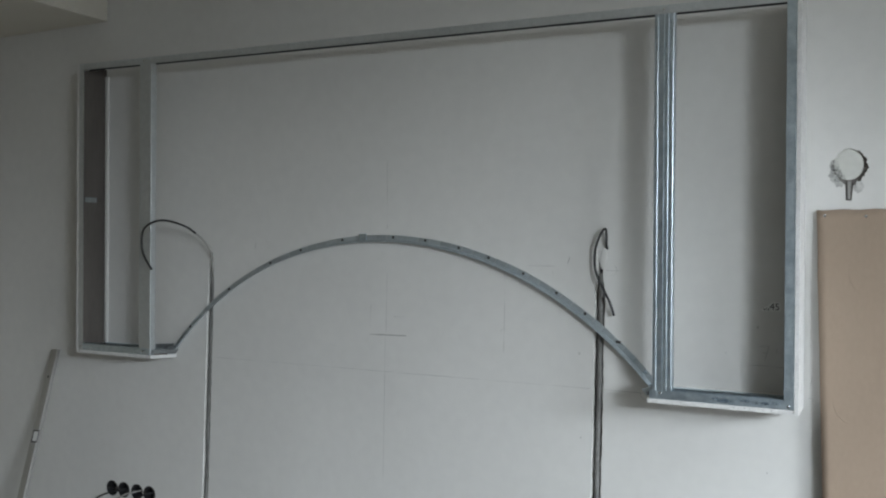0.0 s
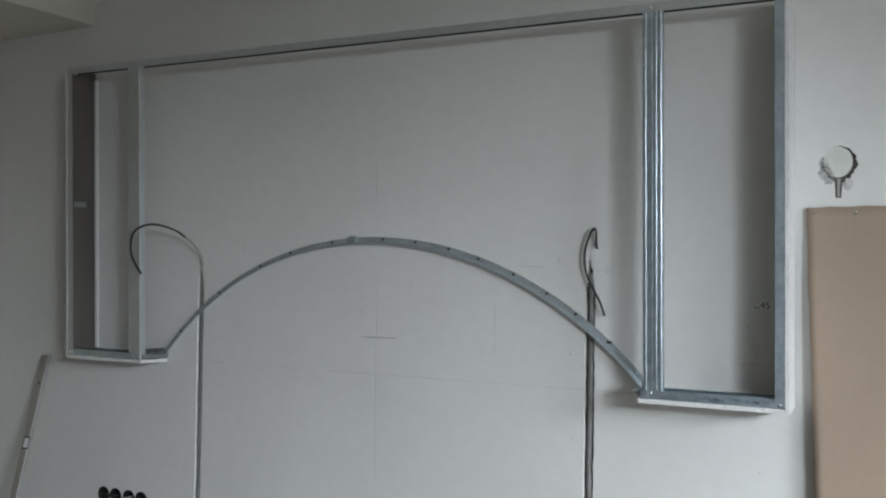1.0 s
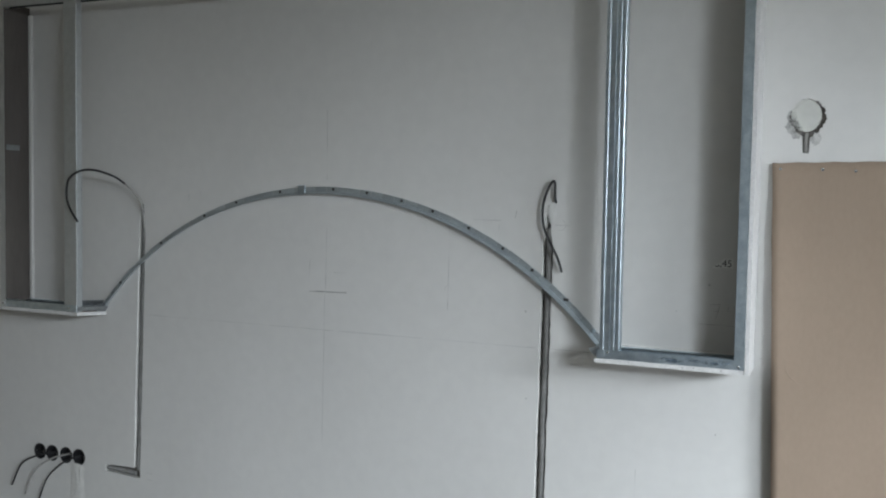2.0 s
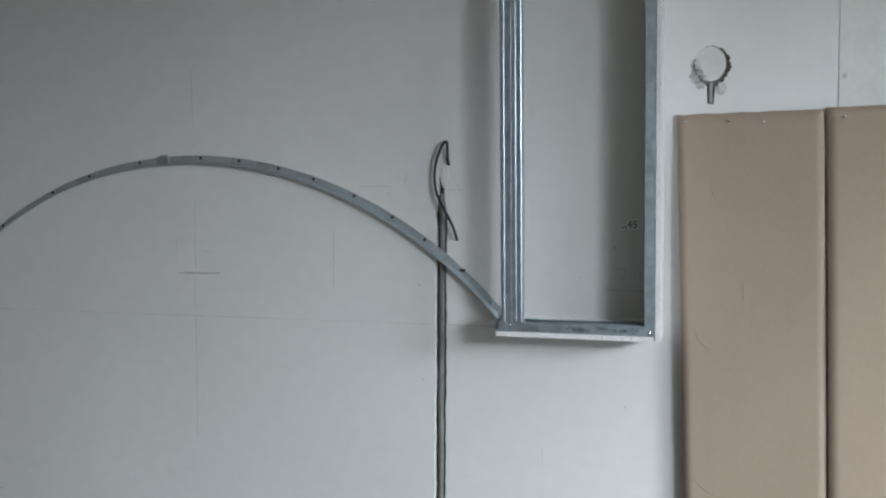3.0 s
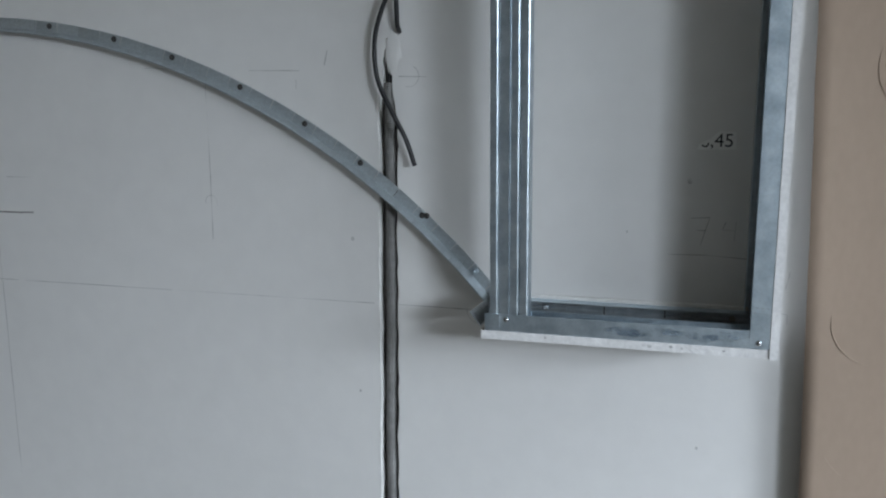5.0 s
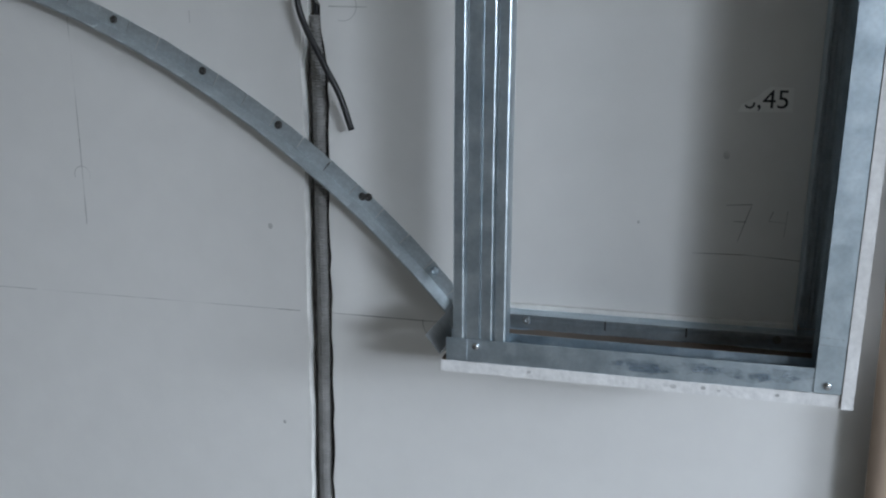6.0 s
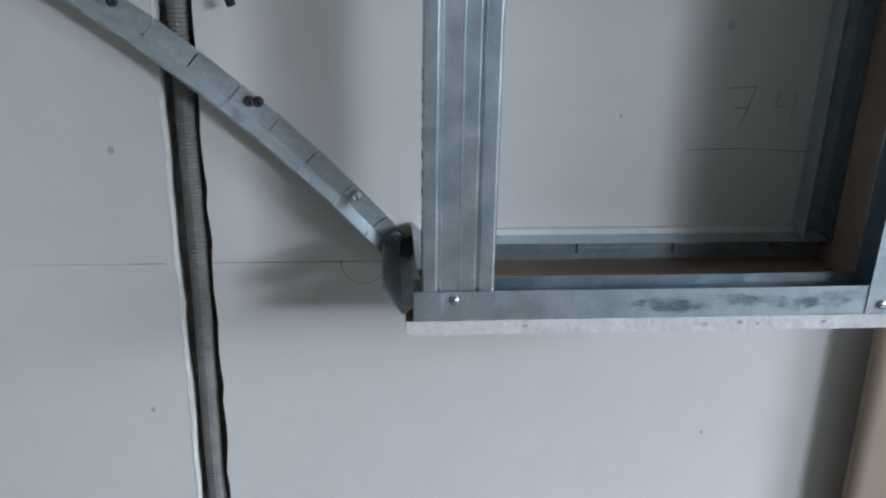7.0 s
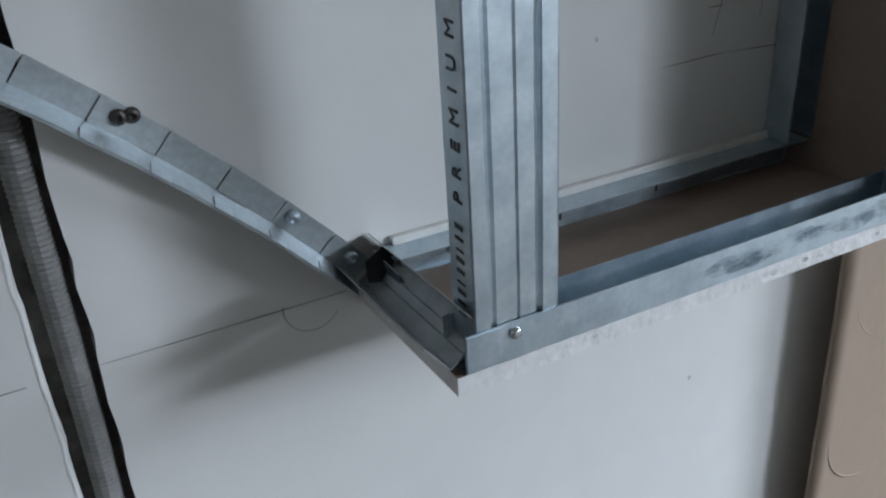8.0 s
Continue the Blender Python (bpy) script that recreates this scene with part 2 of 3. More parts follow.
GROOVE_R = slot(-0.531, 1.455, -0.5465, 0.36, 0.0168, 1, 0.0035)
GL = slot(-2.217, 1.455, -2.248, 0.385, 0.0160, 2)
half_n = len(GL) // 2
foot = [(-2.42, 0.378), (-2.42, 0.35), (-2.33, 0.346), (-2.262, 0.343), (-2.232, 0.345)]
GROOVE_L = GL[:half_n] + GL[half_n:-1] + [(-2.264, 0.384), (-2.33, 0.381)] + foot
HOLE = ring_outline(0.224, 1.732, 0.046, 4, 0.010, n=56, squash=1.12)
HOLE = [p for p in HOLE if not (0.205 < p[0] < 0.238 and p[1] < 1.70)]
low = [i for i, p in enumerate(HOLE) if p[1] < 1.70 and p[0] < 0.206]
cut = max(low) if low else 0
HOLE = HOLE[:cut + 1] + [(0.211, 1.678), (0.212, 1.66), (0.213, 1.632), (0.229, 1.630), (0.231, 1.655), (0.232, 1.677)] + HOLE[cut + 1:]
SOCKETS = [(-2.792, 0.384), (-2.720, 0.385), (-2.640, 0.386), (-2.566, 0.387)]
CUTS = [(GROOVE_R, 0.027), (GROOVE_L, 0.026), (HOLE, 0.017)] + [(ring_outline(x, z, 0.034, 7 + i, 0.0015, n=28), 0.045) for i, (x, z) in enumerate(SOCKETS)]


def main_wall():
    outer = [(X0, 0.0), (X1, 0.0), (X1, ZC), (X0, ZC)]
    loops = [[Vector((x, z, 0)) for x, z in outer]] + [[Vector((x, z, 0)) for x, z in c] for c, _ in CUTS]
    flat = [p for lp in loops for p in lp]
    bm = bmesh.new()
    vs = [bm.verts.new((p.x, 0, p.y)) for p in flat]
    for a, b, c in tessellate_polygon(loops):
        if len({a, b, c}) == 3:
            f = bm.faces.new((vs[a], vs[b], vs[c]))
            f.normal_update()
            if f.normal.y > 0:
                f.normal_flip()
    at = 4
    for (c, depth), lp in zip(CUTS, loops[1:]):
        ring = vs[at:at + len(c)]
        at += len(c)
        cx, cz = sum(p[0] for p in c) / len(c), sum(p[1] for p in c) / len(c)
        deep = [bm.verts.new((p.x, depth * (0.9 + 0.25 * noise.noise((p.x * 30, p.y * 30, 5))), p.y)) for p in lp]
        k = len(c)
        for i in range(k):
            f = bm.faces.new((ring[i], ring[(i + 1) % k], deep[(i + 1) % k], deep[i]))
            f.material_index = 2
        for a, b, d in tessellate_polygon([lp]):
            if len({a, b, d}) == 3:
                f = bm.faces.new((deep[a], deep[b], deep[d]))
                f.material_index = 1
                f.normal_update()
                if f.normal.y > 0:
                    f.normal_flip()
    # the body behind
    q = [bm.verts.new((x, 0.25, z)) for x, z in outer]
    bm.faces.new(q)
    for i in range(4):
        bm.faces.new((vs[i], vs[(i + 1) % 4], q[(i + 1) % 4], q[i]))
    return link_mesh("wall_north", to_mesh(bm, PLASTER, CHASE, WHITE_LIP, recalc=False))


WALL = tagged(main_wall(), "off-white skimmed wall with chased grooves and pencil lines", "wall", kind="structure")

tagged(part("wall_west", box(bmesh.new(), X0 - 0.2, X0, Y1, 0, 0, ZC), RAW_WARM), "plain beige rendered wall", "wall", kind="structure")
tagged(part("wall_south", box(bmesh.new(), X0 - 0.2, X1 + 0.2, Y1 - 0.2, Y1, 0, ZC), RAW), "plain grey cement rendered wall", "wall", kind="structure")
bm = bmesh.new()
for d in ((X1, X1 + 0.2, DOOR_Y1, 0, 0, ZC), (X1, X1 + 0.2, WIN_Y1, DOOR_Y0, 0, ZC), (X1, X1 + 0.2, Y1, WIN_Y0, 0, ZC), (X1, X1 + 0.2, DOOR_Y0, DOOR_Y1, DOOR_Z1, ZC),
          (X1, X1 + 0.2, WIN_Y0, WIN_Y1, 0, WIN_Z0), (X1, X1 + 0.2, WIN_Y0, WIN_Y1, WIN_Z1, ZC)):
    box(bm, *d)
tagged(part("wall_east", bm, RAW), "plain grey cement wall with two tall openings", "wall", kind="structure")
tagged(part("floor", box(bmesh.new(), X0 - 0.2, X1 + 0.2, Y1 - 0.2, 0.25, -0.12, 0), FLOOR), "bare grey-brown screed floor", "floor", kind="structure")
tagged(part("ceiling", box(bmesh.new(), X0 - 0.2, X1 + 0.2, Y1 - 0.2, 0.25, ZC, ZC + 0.15), CEIL), "plain white ceiling", "ceiling", kind="structure")
tagged(part("ceiling_beam", box(bmesh.new(), X0, -2.835, Y1, -0.001, 2.488, ZC - 0.001, 0.004), CEIL), "white boxed-in ceiling beam", "beam", kind="structure")

# a filled strip of another tone beside the card sheets
bm = bmesh.new()
box(bm, 0.535, 1.4, -0.0022, -0.0002, 0.9, ZC - 0.01, 0.0008)
tagged(part("plaster_strip", bm, PATCH), "slightly greyer skimmed strip of plaster", "plaster", kind="structure")


# ---- the metal frame of the built-out surround ----
YF = -0.152                 # the front of the steel
LX0, LX1 = -2.836, -2.417   # the cabinet-like bay on the far side
RX0, RX1 = -0.327, 0.0900    # the bay beside the card sheets
ZB, ZT = 1.0235, 2.269       # underside and top of the steel
ZTR = 2.225                 # the top rail drops towards the card sheets
TH = 0.0009
UD_FLAT = [(-0.016, 0.022), (-0.016, 0.0006), (-0.0154, 0.0), (-0.004, 0.0), (-0.003, 0.0008), (0.003, 0.0008), (0.004, 0.0), (0.0154, 0.0), (0.016, 0.0006), (0.016, 0.027)]
UD = [(-0.014, 0.027), (-0.014, 0.0006), (-0.0134, 0.0), (-0.006, 0.0), (-0.005, 0.001), (-0.002, 0.001), (-0.001, 0.0), (0.001, 0.0), (0.002, 0.001),
      (0.005, 0.001), (0.006, 0.0), (0.0134, 0.0), (0.014, 0.0006), (0.014, 0.027)]
CD = [(-0.025, 0.0265), (-0.0295, 0.0265), (-0.0295, 0.0008), (-0.0288, 0.0), (-0.0196, 0.0), (-0.0187, 0.0006), (-0.0177, 0.0024), (-0.0158, 0.0026), (-0.0144, 0.0006),
      (-0.0014, 0.0006), (-0.0006, 0.0020), (0.0006, 0.0020), (0.0018, 0.0006), (0.0124, 0.0006), (0.0134, 0.0013), (0.0144, 0.0030), (0.0162, 0.0030), (0.0178, 0.0),
      (0.0272, 0.0), (0.0286, 0.0008), (0.0295, 0.0024), (0.0295, 0.0265), (0.025, 0.0265)]
CD_PLAIN = [(-0.031, 0.0265), (-0.0355, 0.0265), (-0.0355, 0.0008), (-0.0348, 0.0), (-0.012, 0.0004), (0.012, 0.0004), (0.0288, 0.0), (0.0295, 0.0008),
            (0.0295, 0.0265), (0.025, 0.0265)]
X, Y, Z = Vector((1, 0, 0)), Vector((0, 1, 0)), Vector((0, 0, 1))

FRAME = tagged(base("metal_frame", -1.38, 0, ZB), "galvanised steel stud frame with gypsum board strips fixed to the wall", "frame")
YC = YF + 0.014
ZW = 1.026                  # middle of the channels on the wall
# front rails: channels, open towards the bay
part("bottom_rail", extrude(UD, TH, (RX0, YC, ZB), Y, Z, X, RX1 - RX0, 0.0005, 14), STEEL, FRAME)
part("bottom_rail", extrude(UD, TH, (LX0, YC, ZB), Y, Z, X, LX1 - LX0, 0.0005, 14), STEEL, FRAME)
part("top_rail", extrude(UD, TH, (LX0, YC, ZT), Y, -Z, Vector((RX1 - LX0, 0, ZTR - ZT)).normalized(), RX1 - LX0, 0.0007, 50), STEEL_MATT, FRAME)
RAIL_DIR = Vector((RX1 - LX0, 0, ZTR - ZT)).normalized()
# added dark strip: stands in for the shade on the rail's back lip
part("sealing_tape", extrude([(0.0, 0.0), (0.0, 0.018)], 0.0012, (LX0 + 0.03, YC + 0.0125, ZT - 0.0275), Y, Z, RAIL_DIR, RX1 - LX0 - 0.045, 0.0007, 50), BLACKENED_AND_SHADE, FRAME, "dark strip for the shade inside the rail")
part("side_rail", extrude(UD, TH, (RX1, YC - 0.0012, ZB + 0.001), Y, -X, Z, ZTR - ZB, 0.0005, 20), STEEL, FRAME)
ANGLE = [(-0.014, 0.027), (-0.014, 0.0006), (-0.0134, 0.0), (-0.006, 0.0)]
part("side_rail", extrude(ANGLE, TH, (LX0, YC - 0.0012, ZB + 0.001), Y, X, Z, ZT - ZB, 0.0005, 20), STEEL_MATT, FRAME)
part("filler_bead", box(bmesh.new(), LX0 - 0.0004, LX0 + 0.016, -0.012, -0.0002, ZW + 0.016, ZT - 0.03, 0.003), PLASTER, FRAME, "pale filler strip along the wall")
# channels along the wall, open towards the room
part("wall_rail", extrude(UD, TH, (RX0 + 0.012, -0.0012, ZW), Z, -Y, X, RX1 - RX0 - 0.014, 0.0004, 14), STEEL, FRAME)
part("wall_rail", extrude(UD, TH, (LX0 + 0.002, -0.0012, ZW), Z, -Y, X, LX1 - LX0 - 0.012, 0.0004, 14), STEEL, FRAME)
part("wall_rail", extrude(UD, TH, (RX1 - 0.0142, -0.0020, ZW + 0.016), X, -Y, Z, ZTR - ZW - 0.02, 0.0004, 20), STEEL, FRAME)
# studs standing in the rails
STUD_R = part("stud", extrude(CD, TH, (-0.2895, YF + 0.0014, ZB + 0.0015), X, Y, Z, ZTR - ZB - 0.001, 0.0004, 24), STEEL_STUD, FRAME)
part("stud", extrude(CD_PLAIN, TH, (-2.4430, YF + 0.0014, ZB + 0.0015), X, Y, Z, ZT - ZB - 0.008, 0.0004, 24), STEEL_MATT, FRAME)
# short channels across the depth of the bays, tilted as the arch runs
# the shade they lie in is put into their darker zinc
for x, s in ((RX0 + 0.001, 1), (LX1 - 0.004, -1)):
    u = (Z * 0.62 + X * s * 0.78).normalized()
    v = (Z * 0.78 - X * s * 0.62).normalized()
    part("cross_channel", extrude(UD_FLAT, TH, Vector((x, YF + 0.004, ZB + 0.012)) + u * 0.004, -u if s > 0 else u, v, (Y * 0.146 - Z * 0.011).normalized(), -YF - 0.006, 0.0004, 6), STEEL_DULL_SHADED, FRAME, "dull zinc, darkened for the shade in the bay")
# a blackened five-cornered tab folded up where the arch meets the bay
bm = bmesh.new()
face = bm.faces.new([bm.verts.new((0.0125 * a, 0, 0.0125 * b)) for a, b in ((-1.0, 0.35), (0.15, 1.15), (1.05, 0.45), (1.0, -0.9), (-0.9, -0.85))])
for v in bmesh.ops.extrude_face_region(bm, geom=[face])["geom"]:
    if isinstance(v, bmesh.types.BMVert):
        v.co.y = 0.0012
tab = part("folded_tab", bm, BLACKENED_AND_SHADE, FRAME, "blackened folded steel tab")
tab.matrix_basis = pose(-0.3234, -0.0226, 1.0362, -28, 12, 0)
part("tongue", box(bmesh.new(), -0.3215, -0.3205, -0.046, -0.002, 1.008, 1.040, 0.0004), STEEL, FRAME)
part("tongue", box(bmesh.new(), -2.4150, -2.4135, -0.052, -0.002, 1.014, 1.048, 0.0004), STEEL_DULL_SHADED, FRAME, "dull zinc, darkened for the shade by the wall")
# a strap across the side of the far bay
part("strap", box(bmesh.new(), LX0 + 0.002, LX0 + 0.004, YF + 0.028, -0.060, 1.668, 1.690, 0.0006), STEEL_DULL_SHADED, FRAME)


def board(x0, x1, y0, y1, z0, z1, inner, sag=0.0):
    """A strip of gypsum board: paper on the wide faces, a rough white core on the cut edges. inner: the axis of its wide faces."""
    bm = box(bmesh.new(), x0, x1, y0, y1, z0, z1)
    bmesh.ops.subdivide_edges(bm, edges=[e for e in bm.edges if e.calc_length() > 0.2], cuts=40)
    for v in bm.verts:
        k = 0.0006
        v.co.z -= sag * (v.co.y - y0) / (y1 - y0)
        v.co.y += k * noise.noise(v.co * 60) if v.co.y < -0.1 else 0
        v.co.z += 0.4 * k * noise.noise(v.co * 45 + Vector((3, 3, 3)))
        v.co.x += 0.4 * k * noise.noise(v.co * 45 + Vector((7, 3, 1)))
    bm.normal_update()
    for f in bm.faces:
        f.material_index = 1 if f.normal.dot(inner) > 0.9 else 0
    return bm


part("board_strip", board(RX0 - 0.006, RX1 + 0.0004, YF + 0.0006, -0.002, ZB - 0.0142, ZB - 0.0006, Z, 0.0105), (BOARD_EDGE, BOARD_PAPER), FRAME, "white gypsum board strip, brown paper inside")
part("board_strip", board(LX0 - 0.0004, LX1 + 0.006, YF + 0.0006, -0.002, ZB - 0.0142, ZB - 0.0006, Z, 0.0105), (BOARD_EDGE, BOARD_PAPER), FRAME, "white gypsum board strip, brown paper inside")
part("board_strip", board(RX1 + 0.0008, RX1 + 0.0128, YF - 0.002, -0.002, ZB - 0.0152, ZTR, -X), (BOARD_EDGE, BOARD_PAPER), FRAME, "white gypsum board strip, brown paper inside")
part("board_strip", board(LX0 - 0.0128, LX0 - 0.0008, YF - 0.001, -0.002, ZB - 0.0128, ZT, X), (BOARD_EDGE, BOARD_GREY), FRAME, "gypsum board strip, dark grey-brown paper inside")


def screw_mesh(r, height, cross=True):
    """A pan head with a cross recess, facing -y."""
    bm = bmesh.new()
    rows, n = [(1.0, 0.0), (1.0, 0.35), (0.8, 0.85), (0.45, 1.0)], 12
    rings = [[bm.verts.new((r * a * math.cos(2 * math.pi * k / n), -height * h, r * a * math.sin(2 * math.pi * k / n))) for k in range(n)] for a, h in rows]
    for p, q in zip(rings, rings[1:]):
        for k in range(n):
            bm.faces.new((p[k], p[(k + 1) % n], q[(k + 1) % n], q[k]))
    c = bm.verts.new((0, -height * (0.35 if cross else 1.05), 0))
    for k in range(n):
        bm.faces.new((rings[-1][k], rings[-1][(k + 1) % n], c))
    return bm


RIVET = to_mesh(screw_mesh(0.0042, 0.003, False), BRIGHT, smooth=True)
SCREW_ME = to_mesh(screw_mesh(0.0052, 0.0038), SCREW, smooth=False)
DULL_ME = to_mesh(screw_mesh(0.0052, 0.0036), STEEL_DULL_SHADED, smooth=False)
WASHER_ME = to_mesh(screw_mesh(0.0056, 0.0042), STEEL, smooth=False)


def place(name, me, parent, m, label=""):
    ob = link_mesh(name, me, parent, label)
    ob.matrix_basis = m
    return ob


for x, z in ((-0.293, 1.0425), (0.0755, 1.0330), (-0.29, ZTR - 0.009), (-2.453, ZT - 0.018), (-2.453, ZB + 0.014), (-2.822, ZB + 0.014)):
    place("rivet", RIVET, FRAME, pose(x, YF - (0.0023 if x in (0.0755, -2.822) else 0.0006), z))
for x in (-0.2565, 0.045, -2.70):
    place("screw", DULL_ME, FRAME, pose(x, -0.0026, ZW - 0.001))
# slots and a dark stain with flecks on the rails
for x in (-0.158, -0.060):
    part("slot", box(bmesh.new(), x - 0.0009, x + 0.0009, -0.0034, -0.0022, ZW - 0.007, ZW + 0.006), STAMP, FRAME)
rnd = random.Random(11)
for i in range(18):
    cx, cz = rnd.uniform(-0.13, 0.040), rnd.uniform(1.032, 1.042)
    hx, hz, n = (rnd.uniform(0.016, 0.036), rnd.uniform(0.004, 0.0075), 22) if i % 4 else (rnd.uniform(0.003, 0.008), rnd.uniform(0.001, 0.002), 22)
    bm = bmesh.new()
    bm.faces.new([bm.verts.new((cx + hx * (0.8 + 0.5 * noise.noise((k * 0.7, i, 1))) * math.cos(2 * math.pi * k / n), YF - 0.0010 - 0.00005 * i,
                                cz + hz * (0.8 + 0.6 * noise.noise((k * 0.8, 4, i))) * math.sin(2 * math.pi * k / n))) for k in range(n)])
    part("stain", bm, STAIN if i % 4 else FLECK, FRAME)
part("lap_plate", box(bmesh.new(), RX0 + 0.0004, -0.3030, YF - 0.0011, YF - 0.0002, ZB + 0.0006, ZB + 0.0262, 0.0002), STEEL, FRAME)
for x, z, r in ((-0.085, 1.0175, 0.0030), (-0.077, 1.0165, 0.0034), (-0.046, 1.0175, 0.0026), (-0.030, 1.0160, 0.0020), (-0.232, 1.0175, 0.0022), (0.0285, 1.0170, 0.0022)):
    bm = bmesh.new()
    bm.faces.new([bm.verts.new((x + r * (1 + 0.4 * noise.noise((k, x * 90, 2))) * math.cos(k * math.pi / 6), YF - 0.0004, z + 0.8 * r * math.sin(k * math.pi / 6))) for k in range(12)])
    part("chip", bm, SMUDGE, FRAME, "grey chip in the board's edge")
for z in (1.0775, 1.0855):
    part("scratch", ribbon([(0.064 + 0.0025 * k, z - 0.0002 * k) for k in range(10)], 0.0007, YF - 0.0019), FLECK, FRAME)
# a bead of dusty filler over the wall channel
part("filler_bead", box(bmesh.new(), RX0 + 0.020, RX1 - 0.022, -0.0065, -0.0002, 1.0402, 1.0468, 0.0012), WHITE_LIP, FRAME, "white dusty filler bead")
# raised letters on the side of the stud, read upwards
me = words("PREMIUM", 0.0140, 0.0003, 2.1)
me.materials.append(STAMP)
m = Matrix(((0, 1, 0, -0.3198), (0, 0, 1, YF + 0.0095), (1, 0, 0, 1.130), (0, 0, 0, 1)))
place("lettering", me, STUD_R, m, "dark stamped letters")
for i in range(9):
    part("stamped_bar", box(bmesh.new(), -0.3200, -0.3196, YF + 0.0105, YF + 0.0195, 1.056 + i * 0.0072, 1.0572 + i * 0.0072 + 0.0008 * (i % 3)), STAMP, STUD_R)


# ---- the arch: a steel angle cut into tabs and bent, screwed to the wall ----
AX, AZ, AR = -1.380, 0.151, 1.367
A0, A1 = math.asin(-1.035 / AR), math.asin(1.050 / AR)
ARCH = tagged(base("arch_track", AX, 0, AZ + AR), "slit galvanised steel track bent into an arch on the wall", "track")


def on_arch(a, r):
    return Vector((AX + r * math.sin(a), 0, AZ + r * math.cos(a)))


def arch_tab(length):
    """One tab, flat on the wall, with its own bend line at the foot."""
    bm = box(bmesh.new(), -length / 2, length / 2, -0.0012, -0.0002, -0.0098, 0.0088)
    return bm


STEP = 0.0334                      # one tab, as an angle of the arch
FIRST = A1 - 0.0278                # the last cut before the bay
N_TAB = int((FIRST - A0) / STEP)
CUT_AT = [FIRST - k * STEP for k in range(N_TAB + 1)]
TAB_ME = to_mesh(arch_tab(AR * STEP - 0.0014), STEEL_ARCH)
END_ME = to_mesh(arch_tab(AR * (A1 - FIRST) - 0.0014), STEEL_ARCH)
LAST_ME = to_mesh(arch_tab(AR * (CUT_AT[-1] - A0) - 0.0014), STEEL_ARCH)
rnd = random.Random(5)
for me, a in [(END_ME, (A1 + FIRST) / 2), (LAST_ME, (A0 + CUT_AT[-1]) / 2)] + [(TAB_ME, c - STEP / 2) for c in CUT_AT[:-1]]:
    p = on_arch(a, AR)
    place("tab", me, ARCH, Matrix.Translation((p.x, -0.0006 - 0.0012 * rnd.random(), p.z)) @ Matrix.Rotation(a + rnd.uniform(-0.012, 0.012), 4, "Y")
          @ Matrix.Rotation(rnd.uniform(-0.05, 0.02), 4, "X"))


def arch_ledge(a0, a1, n):
    """The web under the tabs: a narrow ledge that stands out from the wall."""
    bm = bmesh.new()
    rows = []
    for i in range(n + 1):
        a = a0 + (a1 - a0) * i / n
        wob = 0.0008 * noise.noise((a * 40, 1, 2))
        pts = []
        for r, y in ((AR - 0.0092, -0.0008), (AR - 0.0158, -0.0225), (AR - 0.0150, -0.0233), (AR - 0.0172, -0.0233), (AR - 0.0106, -0.0008)):
            p = on_arch(a, r + wob)
            pts.append(bm.verts.new((p.x, y, p.z)))
        rows.append(pts)
    for p, q in zip(rows, rows[1:]):
        for k in range(5):
            bm.faces.new((p[k], p[(k + 1) % 5], q[(k + 1) % 5], q[k]))
    bm.faces.new(rows[0])
    bm.faces.new(rows[-1])
    return bm


MID = math.asin((-1.463 - AX) / AR)
part("ledge", arch_ledge(A0, MID, 60), STEEL_ARCH, ARCH)
part("ledge", arch_ledge(MID + 0.0006, A1, 80), STEEL_ARCH, ARCH)
# the slits that go on into the ledge, each as a thin lap of metal
LAP_ME = to_mesh(box(bmesh.new(), -0.007, 0.007, -0.0062, 0.0055, -0.0013, 0.0009, 0.0003), STEEL_ARCH)
for a in CUT_AT:
    a += 0.0026
    p = on_arch(a, AR)
    place("lap", LAP_ME, ARCH, Matrix.Translation((p.x, 0, p.z)) @ Matrix.Rotation(a, 4, "Y") @ Matrix.Translation((0, -0.0178, -0.0143)) @ Matrix.Rotation(radians(16.5 + rnd.uniform(-2, 2)), 4, "X"))
part("joint_plate", box(bmesh.new(), -1.482, -1.452, -0.0045, -0.0005, 1.500, 1.531, 0.0008), STEEL, ARCH)
for x in (-2.33, -2.12, -1.907, -1.757, -1.56, -1.333, -1.196, -1.059, -0.941, -0.808, -0.686, -0.584, -0.473, -0.378, -0.340):
    a = math.asin((x - AX) / AR)
    p = on_arch(a, AR + 0.001)
    place("screw", SCREW_ME if x < -0.38 else WASHER_ME, ARCH, pose(p.x, -0.0026, p.z, 0, rnd.uniform(0, 90), 0))
p = on_arch(math.asin((-0.473 - AX) / AR), AR + 0.002)
place("screw", SCREW_ME, ARCH, pose(p.x + 0.0072, -0.0022, p.z - 0.0012, 0, 20, 0))


# ---- conduits and cables in the chases ----
def conduit(x_top, z_top, x_bot, z_bot, r, y):
    """Corrugated tube: rounded rings 3.9 mm apart."""
    n = int((z_top - z_bot) / 0.0013)
    path = [(x_bot + (x_top - x_bot) * i / n + 0.0025 * noise.noise((i * 0.0065, 1, z_top)), y + 0.002 * noise.noise((i * 0.010, 4, 1)), z_bot + (z_top - z_bot) * i / n) for i in range(n + 1)]
    return tube(path, lambda i: r * (0.86, 1.0, 0.97)[i % 3], 12)


